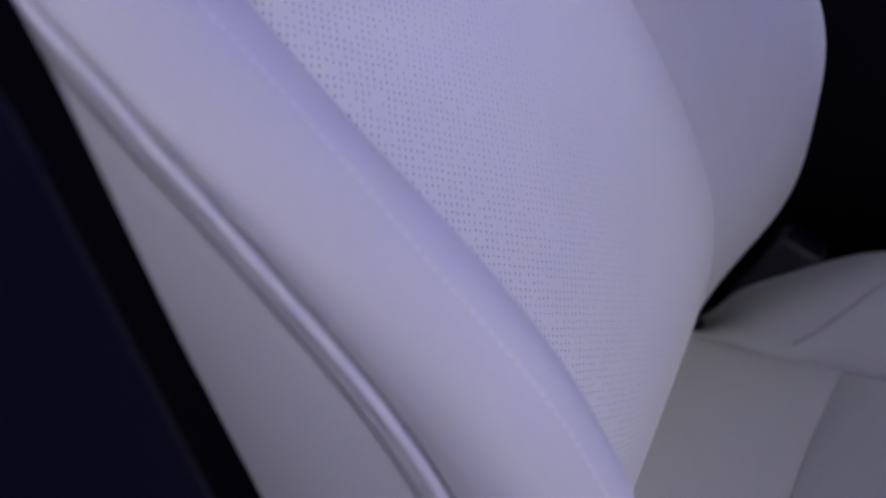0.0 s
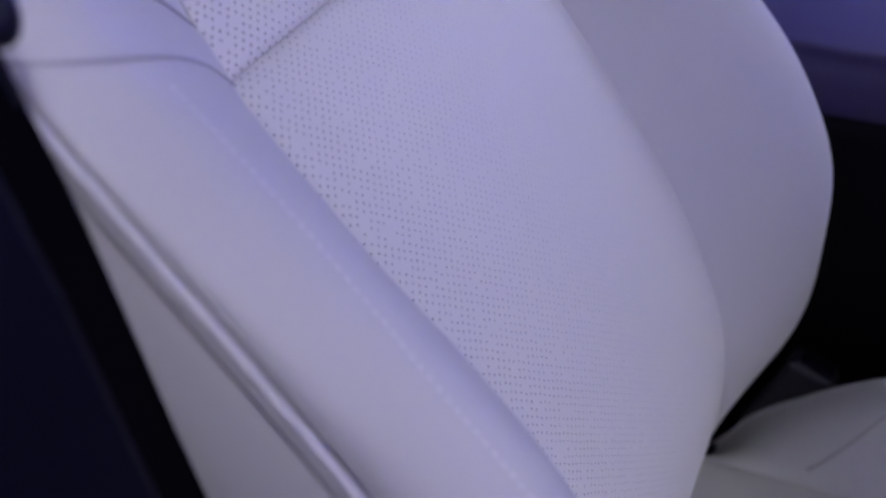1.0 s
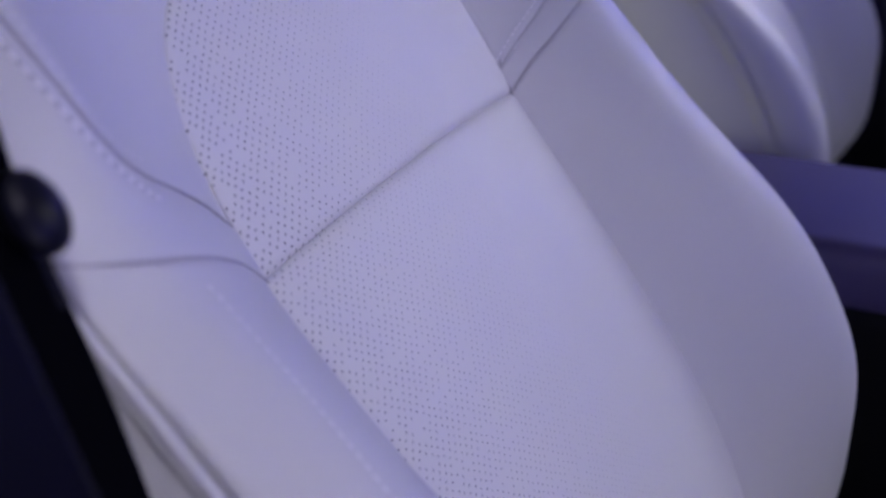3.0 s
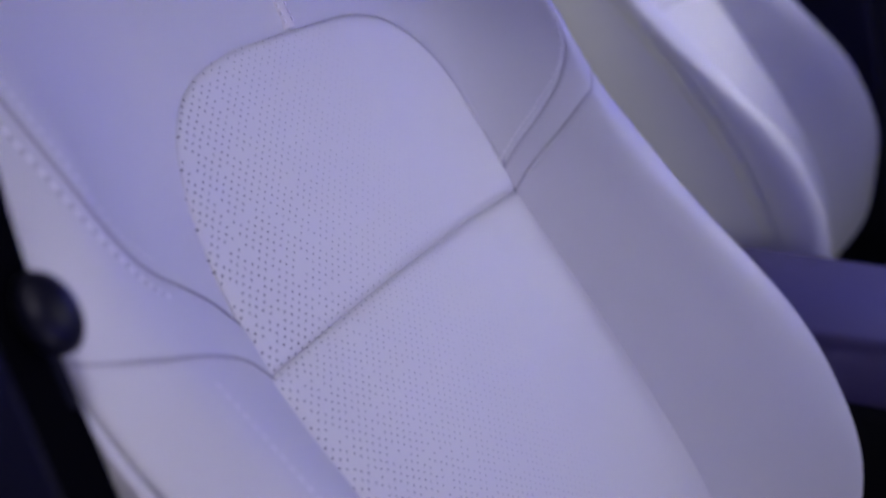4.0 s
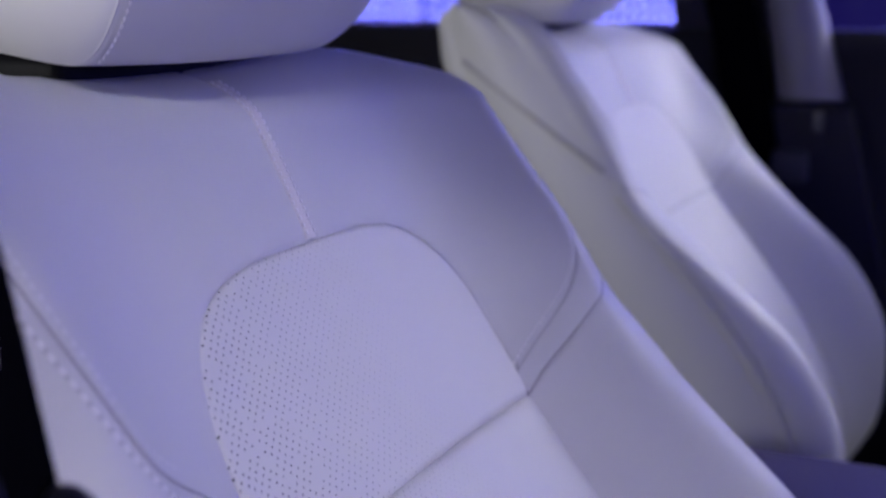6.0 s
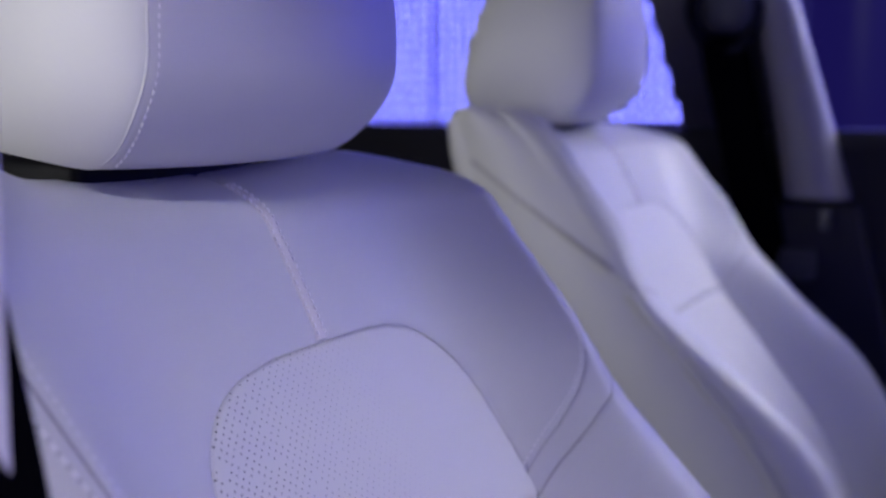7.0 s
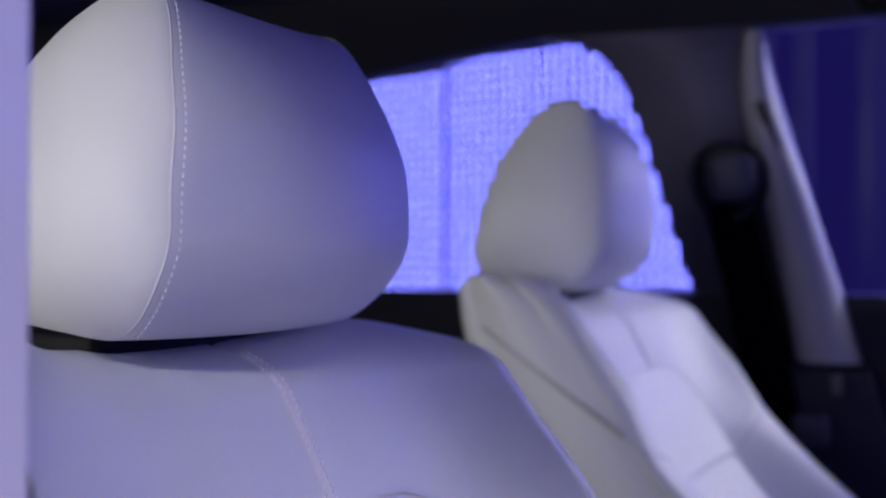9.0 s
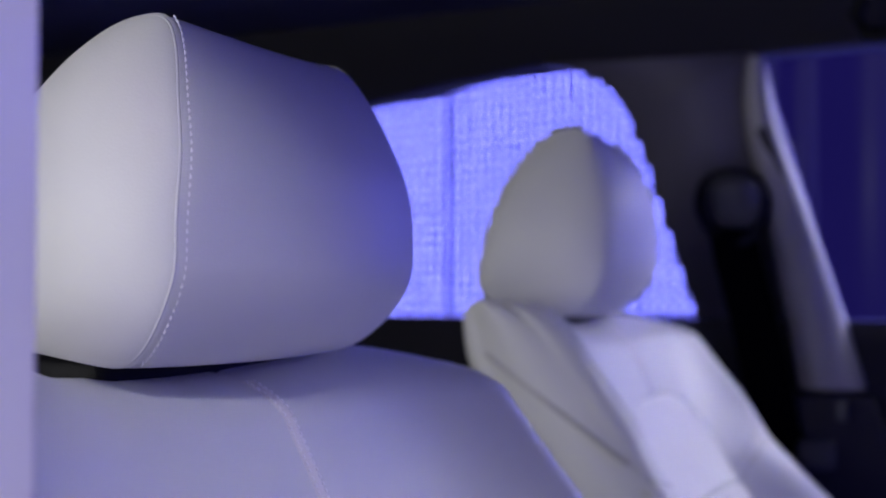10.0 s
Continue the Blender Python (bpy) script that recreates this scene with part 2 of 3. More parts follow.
EDGE_X = [(-0.60, -0.15), (-0.55, -0.11), (-0.50, -0.078), (-0.42, -0.055), (-0.36, -0.070), (-0.302, -0.096), (-0.279, -0.109), (-0.254, -0.127), (-0.235, -0.143), (-0.217, -0.159),
          (-0.201, -0.174), (-0.183, -0.190), (-0.167, -0.205), (-0.153, -0.217), (-0.10, -0.262), (-0.05, -0.300)]
INSERT_S = [(-0.60, 0.098), (-0.43, 0.105), (-0.35, 0.111), (-0.29, 0.115), (-0.22, 0.120), (-0.19, 0.120), (-0.10, 0.120), (0.0, 0.120)]
BACK_X = [(-0.64, -0.21), (-0.50, -0.20), (-0.30, -0.26), (-0.15, -0.365), (-0.05, -0.402), (0.0, -0.405)]
CREST_HIGH = [(-0.221, 0.054), (-0.146, 0.048), (-0.125, 0.0375), (-0.108, 0.0315), (-0.093, 0.0288), (-0.05, 0.0270), (0.0, 0.0275), (0.05, 0.0300), (0.10, 0.0338), (0.15, 0.031), (0.19, 0.022), (0.221, 0.0145)]
S_CREST, S_EDGE, ROLL = 0.190, 0.221, -0.05


def front_x(s, z):
    """The backrest's front face; the near shoulder's crest is softly rounded."""
    up = smooth01((z + 0.20) / 0.09)
    if s > -0.165 or s < -0.211 or not up:
        return face_x(s, z)
    soft = sum(face_x(s + d, z) for d in (-0.010, -0.005, 0.0, 0.005, 0.010)) / 5
    k = up * min(1.0, (-0.165 - s) / 0.008, (s + 0.211) / 0.008)
    return face_x(s, z) * (1 - k) + soft * k


def face_x(s, z):
    a = abs(s)
    si = curve_at(INSERT_S, z)
    xi, xc, xe = curve_at(INSERT_X, z), curve_at(CREST_X, z), curve_at(EDGE_X, z)
    up = smooth01((z + 0.20) / 0.09)
    if s < 0:
        xe += 0.006 * smooth01((-0.23 - z) / 0.10)
    if s > 0.08:
        fuller = 0.006 * smooth01((s - 0.08) / 0.10) * smooth01((z + 0.23) / 0.06) * (1 - smooth01((z + 0.14) / 0.07))
        xi, xc, xe = xi + fuller, xc + fuller, xe + fuller
    if a <= S_CREST:
        wall = 0.0
        if a > si:
            t = (a - si) / (S_CREST - si)
            wall = 0.55 * math.sin(t * math.pi / 2) + 0.45 * smooth01(t)
        bowl = max(0.0, (a - 0.08) / (S_CREST - 0.08)) ** 2.4
        return xi + (xc - xi) * (wall * (1 - up) + bowl * up)
    t = min(1.0, (a - S_CREST) / (S_EDGE - S_CREST))
    return xe + (xc - xe) * math.sqrt(max(0.0, 1 - t * t)) if t < 1 else xe


def seat_point(s, v):
    """The upholstery's outer skin: v is the height up to the shoulder, then runs on over the top to the rear."""
    a = abs(s)
    if v <= ROLL:
        return Vector((front_x(s, v), s, v))
    u = (v - ROLL) / 0.05
    high = curve_at(CREST_HIGH, s)
    deep = 0.042 + 0.012 * (1 - (a / S_EDGE) ** 2)
    lean_back = 0.55 - 0.28 * (1 - (a / S_EDGE) ** 2)
    ang = min(u, 2.2)
    x0 = front_x(s, ROLL)
    z = ROLL + high * math.sin(min(ang, math.pi / 2)) - (0.02 * smooth01((ang - 1.85) / 0.35) * (a / S_EDGE) ** 2 if s > 0 else 0.0)
    if s > 0:
        run = 0.10 - 0.04 * (1 - smooth01(s / 0.05)) - 0.035 * (a / S_EDGE) ** 2 - 0.03 * (a / S_EDGE) ** 8
    else:
        run = (0.06 - 0.02 * (a / S_EDGE) ** 2) * (1 - smooth01((a - 0.13) / 0.08))
    x = x0 - lean_back * (z - ROLL) - deep * (1 - math.cos(min(ang, math.pi / 2))) - run * max(0, ang - math.pi / 2)
    z -= 0.034 * smooth01((ang - 1.60) / 0.4) * smooth01((s + 0.02) / 0.03) + 0.004 * smooth01((ang - 1.57) / 0.6) * (1 - smooth01((s + 0.02) / 0.03))
    if s > 0:
        z -= 0.030 * smooth01((ang - 1.45) / 0.6) * (a / S_EDGE) ** 8
    near = (1 - smooth01(s / 0.05)) * (1 - smooth01((a - 0.13) / 0.06))
    z -= 0.014 * smooth01((ang - 1.50) / 0.5) * near
    return Vector((x, s, z))


def seat_normal(s, v):
    e = 0.0015
    a = seat_point(s + e, v) - seat_point(s - e, v)
    c = seat_point(s, v + e) - seat_point(s, v - e)
    n = a.cross(c)
    if n.length < 1e-12:
        return Vector((1, 0, 0))
    n.normalize()
    return n if n.x + 0.3 * n.z > 0 else -n


def panel(name, rows, material, parent, label="", depth=0.0045, reach=0.005, crown=0.0, sides=None):
    """A stuffed panel over the rows of (s, v): its rim sinks into the seams; sides: a depth and reach for first row, last row, first column, last column."""
    pts = np.array([[tuple(seat_point(s, v)) for s, v in row] for row in rows])
    nrm = np.array([[tuple(seat_normal(s, v)) for s, v in row] for row in rows])
    flat = pts.reshape(-1, 3)
    rims = (pts[0], pts[-1], pts[:, 0], pts[:, -1])
    sink, nearest = np.zeros(len(flat)), np.full(len(flat), 9.0)
    for rim, (dep, rea) in zip(rims, sides or [(depth, reach)] * 4):
        d = np.concatenate([np.sqrt(((chunk[:, None, :] - rim[None]) ** 2).sum(-1)).min(1) for chunk in np.array_split(flat, 20)])
        nearest = np.minimum(nearest, d)
        if dep:
            sink = np.maximum(sink, dep * np.exp(-d / rea))
    off = (crown * (1 - np.exp(-nearest / 0.03)) - sink)[:, None] * nrm.reshape(-1, 3)
    out = (flat + off).reshape(pts.shape)
    return part(name, grid_bm([[tuple(p) for p in row] for row in out], uvs=[[(s, v * 1.15) for s, v in row] for row in rows]), material, parent, label)


def spaced(n, ends=1.6):
    """0 to 1 in n steps, closer together at both ends."""
    out = []
    for i in range(n + 1):
        t = 2 * i / n - 1
        out.append(0.5 + 0.5 * math.copysign(1 - (1 - abs(t)) ** ends, t))
    return out


def along(poly, n):
    """n + 1 points evenly along a smooth run through poly."""
    ts = [0.0]
    for a, c in zip(poly[:-1], poly[1:]):
        ts.append(ts[-1] + math.dist(a, c))
    ks = [[(t, p[k]) for t, p in zip(ts, poly)] for k in (0, 1)]
    return [(curve_at(ks[0], ts[-1] * i / n), curve_at(ks[1], ts[-1] * i / n)) for i in range(n + 1)]


def cross_seam(s):
    return -0.1975 + 0.002 * (1 - (s / 0.12) ** 2)


def insert_top(s):
    return -0.1975 + 0.100 * max(0.0, 1 - min(1.0, abs(s) / 0.12) ** 4) ** (1 / 3)


SEAM_A = [(0.120, -0.186), (0.137, -0.173), (0.156, -0.161), (0.173, -0.150), (0.186, -0.137), (0.194, -0.119), (0.198, -0.099), (0.200, -0.078), (0.200, -0.05), (0.200, -0.02), (0.199, 0.03), (0.197, 0.06)]
SEAM_A_NEAR = [(0.120, -0.179), (0.134, -0.1655), (0.151, -0.153), (0.166, -0.143), (0.1768, -0.133), (0.187, -0.1175), (0.1937, -0.099), (0.1975, -0.078), (0.200, -0.05), (0.200, -0.02), (0.199, 0.03), (0.197, 0.06)]
SEAM_B = [(0.120, -0.1975), (0.138, -0.183), (0.158, -0.171), (0.180, -0.161), (0.200, -0.154), (0.221, -0.148)]


NEAR_ROW, FAR_ROW = 0.0062, -0.0048


def surface_line(pairs, shift=0.0):
    pts, nrm = [], []
    for i, (s, v) in enumerate(pairs):
        if shift:
            a, c = pairs[max(0, i - 1)], pairs[min(len(pairs) - 1, i + 1)]
            dx, dy = c[0] - a[0], c[1] - a[1]
            h = math.hypot(dx, dy)
            s, v = s - dy / h * shift, v + dx / h * shift
        pts.append(seat_point(s, v)), nrm.append(seat_normal(s, v))
    return pts, nrm


def thread_run(name, pairs, parent, shift=0.0, sink=0.0, material=THREAD, **kw):
    pts, nrm = surface_line(pairs, shift)
    return part(name, stitches_bm([p - n * sink for p, n in zip(pts, nrm)], nrm, **kw), material, parent)


def build_seat():
    seat = new("car_seat")
    sp = spaced(60)
    # backrest inserts
    part_rows = []
    for w in spaced(120, 1.6):
        row = []
        for k in spaced(70):
            side = 2 * k - 1
            v_lo = -0.60
            s0 = side * 0.12
            v = v_lo + (cross_seam(s0) - v_lo) * w
            row.append((side * curve_at(INSERT_S, v), v))
        part_rows.append(row)
    panel("lower_insert", part_rows, PERFORATED_FINE, seat, "perforated pale leather centre panel", crown=0.001, sides=((0, 1), (0.0026, 0.0024), (0.0016, 0.0022), (0.0010, 0.0040)))
    rows = []
    for w in spaced(70, 1.4):
        row = []
        for k in range(91):
            s = 0.12 * math.sin((k / 90 - 0.5) * math.pi)
            row.append((s, cross_seam(s) + (insert_top(s) - cross_seam(s)) * w))
        rows.append(row)
    panel("upper_insert", rows, PERFORATED, seat, "perforated pale leather centre panel", crown=0.0, sides=((0.0030, 0.0020), (0.0016, 0.0016), (0, 1), (0, 1)))
    for side in (1, -1):
        seam_a = SEAM_A if side > 0 else SEAM_A_NEAR
        # lower side bolsters
        edge_b = along(SEAM_B, 60)
        rows = []
        for w in spaced(100, 1.7):
            row = []
            for k in sp:
                q = k * 60
                i = min(59, int(q))
                f = q - i
                s_top, v_top = (edge_b[i][j] + (edge_b[i + 1][j] - edge_b[i][j]) * f for j in (0, 1))
                v = -0.60 + (v_top + 0.60) * w
                frac = (s_top - 0.120) / 0.101
                si = curve_at(INSERT_S, v)
                row.append((side * (si + (S_EDGE - si) * frac), v))
            rows.append(row)
        panel("side_bolster", rows, LEATHER, seat, sides=((0, 1), (0.0012, 0.0010), (0.0018, 0.0022) if side < 0 else (0.0010, 0.0040), (0.0010, 0.0022)))
        # shoulder band between the two seams
        n = 90
        a, c = along(seam_a, n), along(SEAM_B + [(0.2215, -0.11), (0.222, -0.07), (0.2215, -0.03), (0.220, 0.02), (0.218, 0.06)], n)
        c2 = []
        for i in range(n + 1):
            t = min(1.0, (i / n) ** 0.8)
            c2.append(c[min(n, round(t * n))])
        rows = [[(side * (a[i][0] + (c2[i][0] - a[i][0]) * k), a[i][1] + (c2[i][1] - a[i][1]) * k) for k in spaced(20)] for i in range(n + 1)]
        panel("shoulder_band", rows, LEATHER, seat, sides=((0, 1), (0, 1), (0.0009 if side > 0 else 0.0011, 0.0009 if side > 0 else 0.0014), (0.0012, 0.0010)))
        # shoulder panel: from the insert's rim and the middle seam out to the stitched seam
        inner = []
        for k in range(46):
            s = 0.12 * math.cos(k / 45 * math.pi / 2)
            inner.append((s, insert_top(s)))
        inner += [(0.0, insert_top(0) + (0.06 - insert_top(0)) * k / 45) for k in range(1, 46)]
        a2 = along(seam_a, 90)
        rows = [[(side * (inner[i][0] + (a2[i][0] - inner[i][0]) * k), inner[i][1] + (a2[i][1] - inner[i][1]) * k) for k in sp] for i in range(91)]
        panel("shoulder_panel", rows, LEATHER, seat, sides=((0, 1), (0, 1), (0.0014, 0.0020), (0.0009, 0.0009) if side > 0 else (0.0011, 0.0014)))
        # dark cords painting the shade inside the seams' folds, then threads
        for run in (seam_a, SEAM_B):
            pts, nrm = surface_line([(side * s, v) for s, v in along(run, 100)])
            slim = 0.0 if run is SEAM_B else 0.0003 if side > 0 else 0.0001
            part("seam_shade", tube_bm([q - w * (0.0006 + slim) for q, w in zip(pts, nrm)], 0.00075 - slim, 6), DEEP_SHADE if run is SEAM_A_NEAR and side < 0 else SEAM_SHADE, seat)
        mir = [(side * s, v) for s, v in along(seam_a, 120)][0 if side > 0 else 24:]
        if side > 0:
            thread_run("seam_thread", mir, seat, 0.0030, sink=0.0010, radius=0.00045)
        else:
            thread_run("seam_thread", mir, seat, NEAR_ROW, sink=0.0007, pitch=0.0050, length=0.0033, radius=0.00050)
            # dark bits for the shaded needle holes between stitches
            thread_run("needle_hole", mir, seat, NEAR_ROW, sink=0.0013, material=DEEP_SHADE, pitch=0.0050, length=0.0018, radius=0.00062, start=1.15)
            thread_run("seam_thread", mir, seat, FAR_ROW, sink=0.0013, radius=0.00045)
        line = [(side * (0.192 - 0.02 * (1 - smooth01((v + 0.60) / 0.2)) - 0.016 * smooth01((v + 0.27) / 0.10)), v) for v in np.linspace(-0.58, -0.168, 140)]
        if side < 0:
            thread_run("bolster_thread", line, seat, 0.0034, sink=0.0010, radius=0.00032)
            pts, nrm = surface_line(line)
            # dark cord painting the shade of the bolster's crease
            part("seam_shade", tube_bm([q - w * 0.0007 for q, w in zip(pts, nrm)], 0.00055, 6), SEAM_SHADE, seat)
        # piping, its stitched flange and the side panel
        edge = [(side * S_EDGE, v) for v in np.linspace(-0.60, -0.156, 90)]
        pts = [seat_point(*p) for p in edge]
        part("piping", tube_bm([p + Vector((-0.0025, side * 0.0022, 0)) for p in pts], 0.0020, 10), LEATHER, seat, "raised pale leather piping")
        flange = []
        for f, o in ((0.003, 0.0), (0.004, 0.0016), (0.0055, 0.0022), (0.0105, 0.0023), (0.0118, 0.0015), (0.0122, -0.001)):
            flange.append([p + Vector((-f, side * (0.0012 + o), 0)) for p in pts])
        part("flange", grid_bm([[tuple(q) for q in row] for row in flange]), LEATHER, seat)
        vs = [v for v in np.linspace(-0.62, -0.05 if side > 0 else 0.03, 90)]
        rows = []
        for k in range(31):
            t = k / 30
            row = []
            for v in vs:
                p = seat_point(side * S_EDGE, v)
                xb = min(p.x - 0.004, curve_at(BACK_X, p.z) + 0.020 * smooth01((p.z + 0.014) / 0.018) ** 2)
                out = 0.007 * math.sin(math.pi * min(1.0, t * 1.5)) - 0.035 * max(0.0, t - 0.75) ** 2 / 0.0625
                row.append((p.x + (xb - p.x) * t - 0.0005, p.y + side * out, p.z))
            rows.append(row)
        part("side_panel", grid_bm(rows), LEATHER, seat)
        if side > 0:
            rows = []
            for k in range(9):
                row = []
                for v in np.linspace(-0.05, 0.06, 40):
                    p = seat_point(side * S_EDGE, v)
                    row.append((p.x - 0.0005, p.y + side * 0.006 * math.sin(math.pi * k / 8), p.z + (min(p.z, -0.053) - p.z) * k / 8))
                rows.append(row)
            part("side_cap", grid_bm(rows), LEATHER, seat)
        line = [Vector((-0.217 - 0.150 * t, side * (S_EDGE + 0.0035 + 0.003 * math.sin(math.pi * t)), -0.148 + 0.103 * t)) for t in np.linspace(0.12, 1, 30)]
        part("side_seam", tube_bm(line, 0.0022, 8), SHELL, seat)
    tape = []
    for f, h in ((-1.80, -0.0006), (-1.55, 0.0002), (1.55, 0.0002), (1.80, -0.0006)):
        row = []
        for v in np.linspace(insert_top(0) + 0.001, -0.004, 60):
            row.append(tuple(seat_point(0.0024 * f, v) + seat_normal(0.0024 * f, v) * h))
        tape.append(row)
    part("middle_seam", grid_bm(tape), TAPE, seat, "pale stitched seam tape")
    for shift in (0.0030, -0.0030):
        thread_run("middle_thread", [(0.0, v) for v in np.linspace(insert_top(0) + 0.001, -0.004, 60)], seat, shift, sink=0.0002, pitch=0.0036, length=0.0027, radius=0.00055)
    # back shell
    rows = []
    for z in np.linspace(-0.62, -0.10, 30):
        xb = curve_at(BACK_X, z)
        deep = 0.035 * (1 - smooth01((z + 0.32) / 0.20))
        rows.append([(xb + 0.006 - deep * (1 - (k / 10 - 1) ** 4), 0.188 * (k / 10 - 1), z) for k in range(21)])
    foot = rows[-1]
    for t in np.linspace(0.1, 1.0, 10):
        row = []
        for k in range(21):
            f = k / 10 - 1
            top = seat_point(0.2205 * f, 0.058)
            low = Vector(foot[k])
            row.append((top.x + (low.x - top.x) * math.cos(t * math.pi / 2) ** 0.9, low.y + (top.y - low.y) * t, low.z + (top.z - low.z) * math.sin(t * math.pi / 2)))
        rows.append(row)
    part("back_shell", grid_bm(rows), SHELL, seat)
    # cushion
    CUSHION_RISE = [(-0.13, -0.10), (-0.085, -0.062), (-0.069, -0.046), (-0.050, -0.018), (-0.021, 0.006), (0.0, 0.022), (0.029, 0.037), (0.08, 0.044), (0.20, 0.050), (0.40, 0.056)]

    def cushion_z(x, s):
        a = abs(s)
        base = -0.548 + 0.10 * max(0, x) ** 1.2 - 0.05 * max(0, -x - 0.05)
        if a > 0.15:
            t = min(1, (a - 0.15) / 0.055)
            base += curve_at(CUSHION_RISE, x) * math.sin(t * math.pi / 2)
        if a > 0.205:
            t = min(1, (a - 0.205) / 0.04)
            base -= 0.05 * (1 - math.sqrt(max(0, 1 - t * t)))
        return base

    def cushion_panel(name, rows):
        pts = np.array([[(x, s, cushion_z(x, s)) for x, s in row] for row in rows])
        rim = np.concatenate([pts[0], pts[-1], pts[:, 0], pts[:, -1]])
        flat = pts.reshape(-1, 3)
        d = np.sqrt(((flat[:, None, :] - rim[None]) ** 2).sum(-1)).min(1)
        flat = flat.copy()
        flat[:, 2] -= 0.006 * np.exp(-d / 0.006)
        flat[:, 2] += 0.006 * (1 - np.exp(-d / 0.03))
        return part(name, grid_bm([[tuple(p) for p in row] for row in flat.reshape(pts.shape)]), LEATHER, cushion)
    cushion = new("seat_cushion")
    cushion.parent = seat
    for x0, x1, b0, b1 in ((-0.13, 0.0115, 0.0, 0.6), (0.0115, 0.19, 0.6, 0.6), (0.19, 0.40, 0.6, 0.0)):
        rows = []
        for w in spaced(30):
            row = []
            for k in spaced(40):
                s = 0.15 * (2 * k - 1)
                row.append((x0 + b0 * s * s + (x1 + b1 * s * s - x0 - b0 * s * s) * w, s))
            rows.append(row)
        cushion_panel("cushion_insert", rows)
    for side in (1, -1):
        cushion_panel("cushion_bolster", [[(-0.13 + 0.53 * w, side * (0.15 + 0.095 * k)) for k in spaced(24)] for w in spaced(60)])
        skirt = [[(x, side * (0.245 + 0.004 * k / 5), cushion_z(x, 0.245) - 0.2 * k / 5) for x in np.linspace(-0.13, 0.40, 40)] for k in range(6)]
        part("cushion_skirt", grid_bm(skirt), SHELL, cushion)
    for side in (1, -1):
        bend = [(-0.008, 0.152), (0.006, 0.163), (0.020, 0.175), (0.038, 0.190), (0.08, 0.204), (0.20, 0.210), (0.38, 0.212)]
        run = [(x, side * curve_at(bend, x)) for x in np.linspace(-0.008, 0.38, 70)]
        part("bolster_seam", tube_bm([(x, y, cushion_z(x, y) + 0.0042) for x, y in run], 0.0012, 6), SHELL, cushion)
        run = [(x, side * 0.212) for x in np.linspace(-0.078, 0.38, 60)]
        part("cushion_piping", tube_bm([(x, y, cushion_z(x, y) + 0.0040) for x, y in run], 0.0026, 8), LEATHER, cushion)
    part("seat_base", box_bm((0.50, 0.44, 0.22), (0.13, 0, -0.70), 0.02), BLACK, seat)
    part("seat_rail", box_bm((0.56, 0.05, 0.07), (0.10, 0.17, -0.885), 0.008), BLACK, seat)
    part("seat_rail", box_bm((0.56, 0.05, 0.07), (0.10, -0.17, -0.885), 0.008), BLACK, seat)
    # headrest
    head = new("headrest")
    head.parent = seat

    def half_width(z):
        return curve_at([(-0.03, 0.083), (-0.016, 0.090), (0.004, 0.0975), (0.028, 0.100), (0.055, 0.0985), (0.088, 0.090), (0.112, 0.081), (0.131, 0.073), (0.15, 0.066)], z)

    side_view = [(-0.289, 0.040), (-0.290, 0.066), (-0.296, 0.088), (-0.307, 0.117), (-0.318, 0.131), (-0.333, 0.133), (-0.350, 0.128), (-0.369, 0.113), (-0.388, 0.086),
                 (-0.402, 0.052), (-0.410, 0.020), (-0.407, 0.000), (-0.388, -0.008), (-0.356, -0.014), (-0.330, -0.017), (-0.316, -0.013), (-0.301, 0.001), (-0.2905, 0.020)]

    def outline(a):
        """The headrest seen from the side: a closed smooth run through its rim."""
        m = len(side_view)
        q = a / (2 * math.pi) * m
        i, t = int(q) % m, q - int(q)
        p0, p1, p2, p3 = (side_view[(i + d) % m] for d in (-1, 0, 1, 2))
        return tuple(0.5 * (2 * p1[c] + (p2[c] - p0[c]) * t + (2 * p0[c] - 5 * p1[c] + 4 * p2[c] - p3[c]) * t * t + (3 * p1[c] - p0[c] - 3 * p2[c] + p3[c]) * t**3) for c in (0, 1))
    n = 140
    ring = [outline(2 * math.pi * k / n) for k in range(n)]
    rows = []
    for w in spaced(50, 1.5):
        row = []
        for x, z in ring:
            t = 2 * w - 1
            h = half_width(z)
            dist = (1 - abs(t)) * h
            cx, cz = x + 0.341, z - 0.059
            r = math.hypot(cx, cz)
            swell = 0.003 * (1 - t * t) - 0.0030 * math.exp(-dist / 0.003)
            face = 0.020 * (1 - t * t) * smooth01((cx / r + 0.1) / 0.9)
            dip = 0.0065 * (1 - t * t) * smooth01((z - 0.06) / 0.07)
            row.append((x + cx / r * swell + face, h * t, z + cz / r * swell * 0.6 - dip))
        rows.append(row)
    part("front_cover", grid_bm(rows, closed=True), LEATHER, head)
    for side in (1, -1):
        rows = []
        for k in range(31):
            t = 1 - (k / 30) ** 1.25 if k else 1.0
            row = []
            for x, z in ring:
                cx, cz = x + 0.341, z - 0.059
                dist = (1 - t) * math.hypot(cx, cz)
                px_, pz = -0.341 + cx * t, 0.059 + cz * t
                bulge = 0.0095 * (1 - t ** 3.0) - 0.0020 * math.exp(-dist / 0.0025)
                row.append((px_, side * (half_width(pz) + bulge), pz))
            rows.append(row)
        part("side_cover", grid_bm(rows, closed=True), LEATHER, head)
        loop, nrm = [], []
        for k in range(n + 1):
            x, z = ring[k % n]
            cx, cz = x + 0.341, z - 0.059
            r = math.hypot(cx, cz)
            loop.append(Vector((x, side * (half_width(z) - 0.0042), z)) + Vector((cx / r, 0, cz / r)) * 0.0004)
            nrm.append(Vector((cx / r, side * 0.3, cz / r)).normalized())
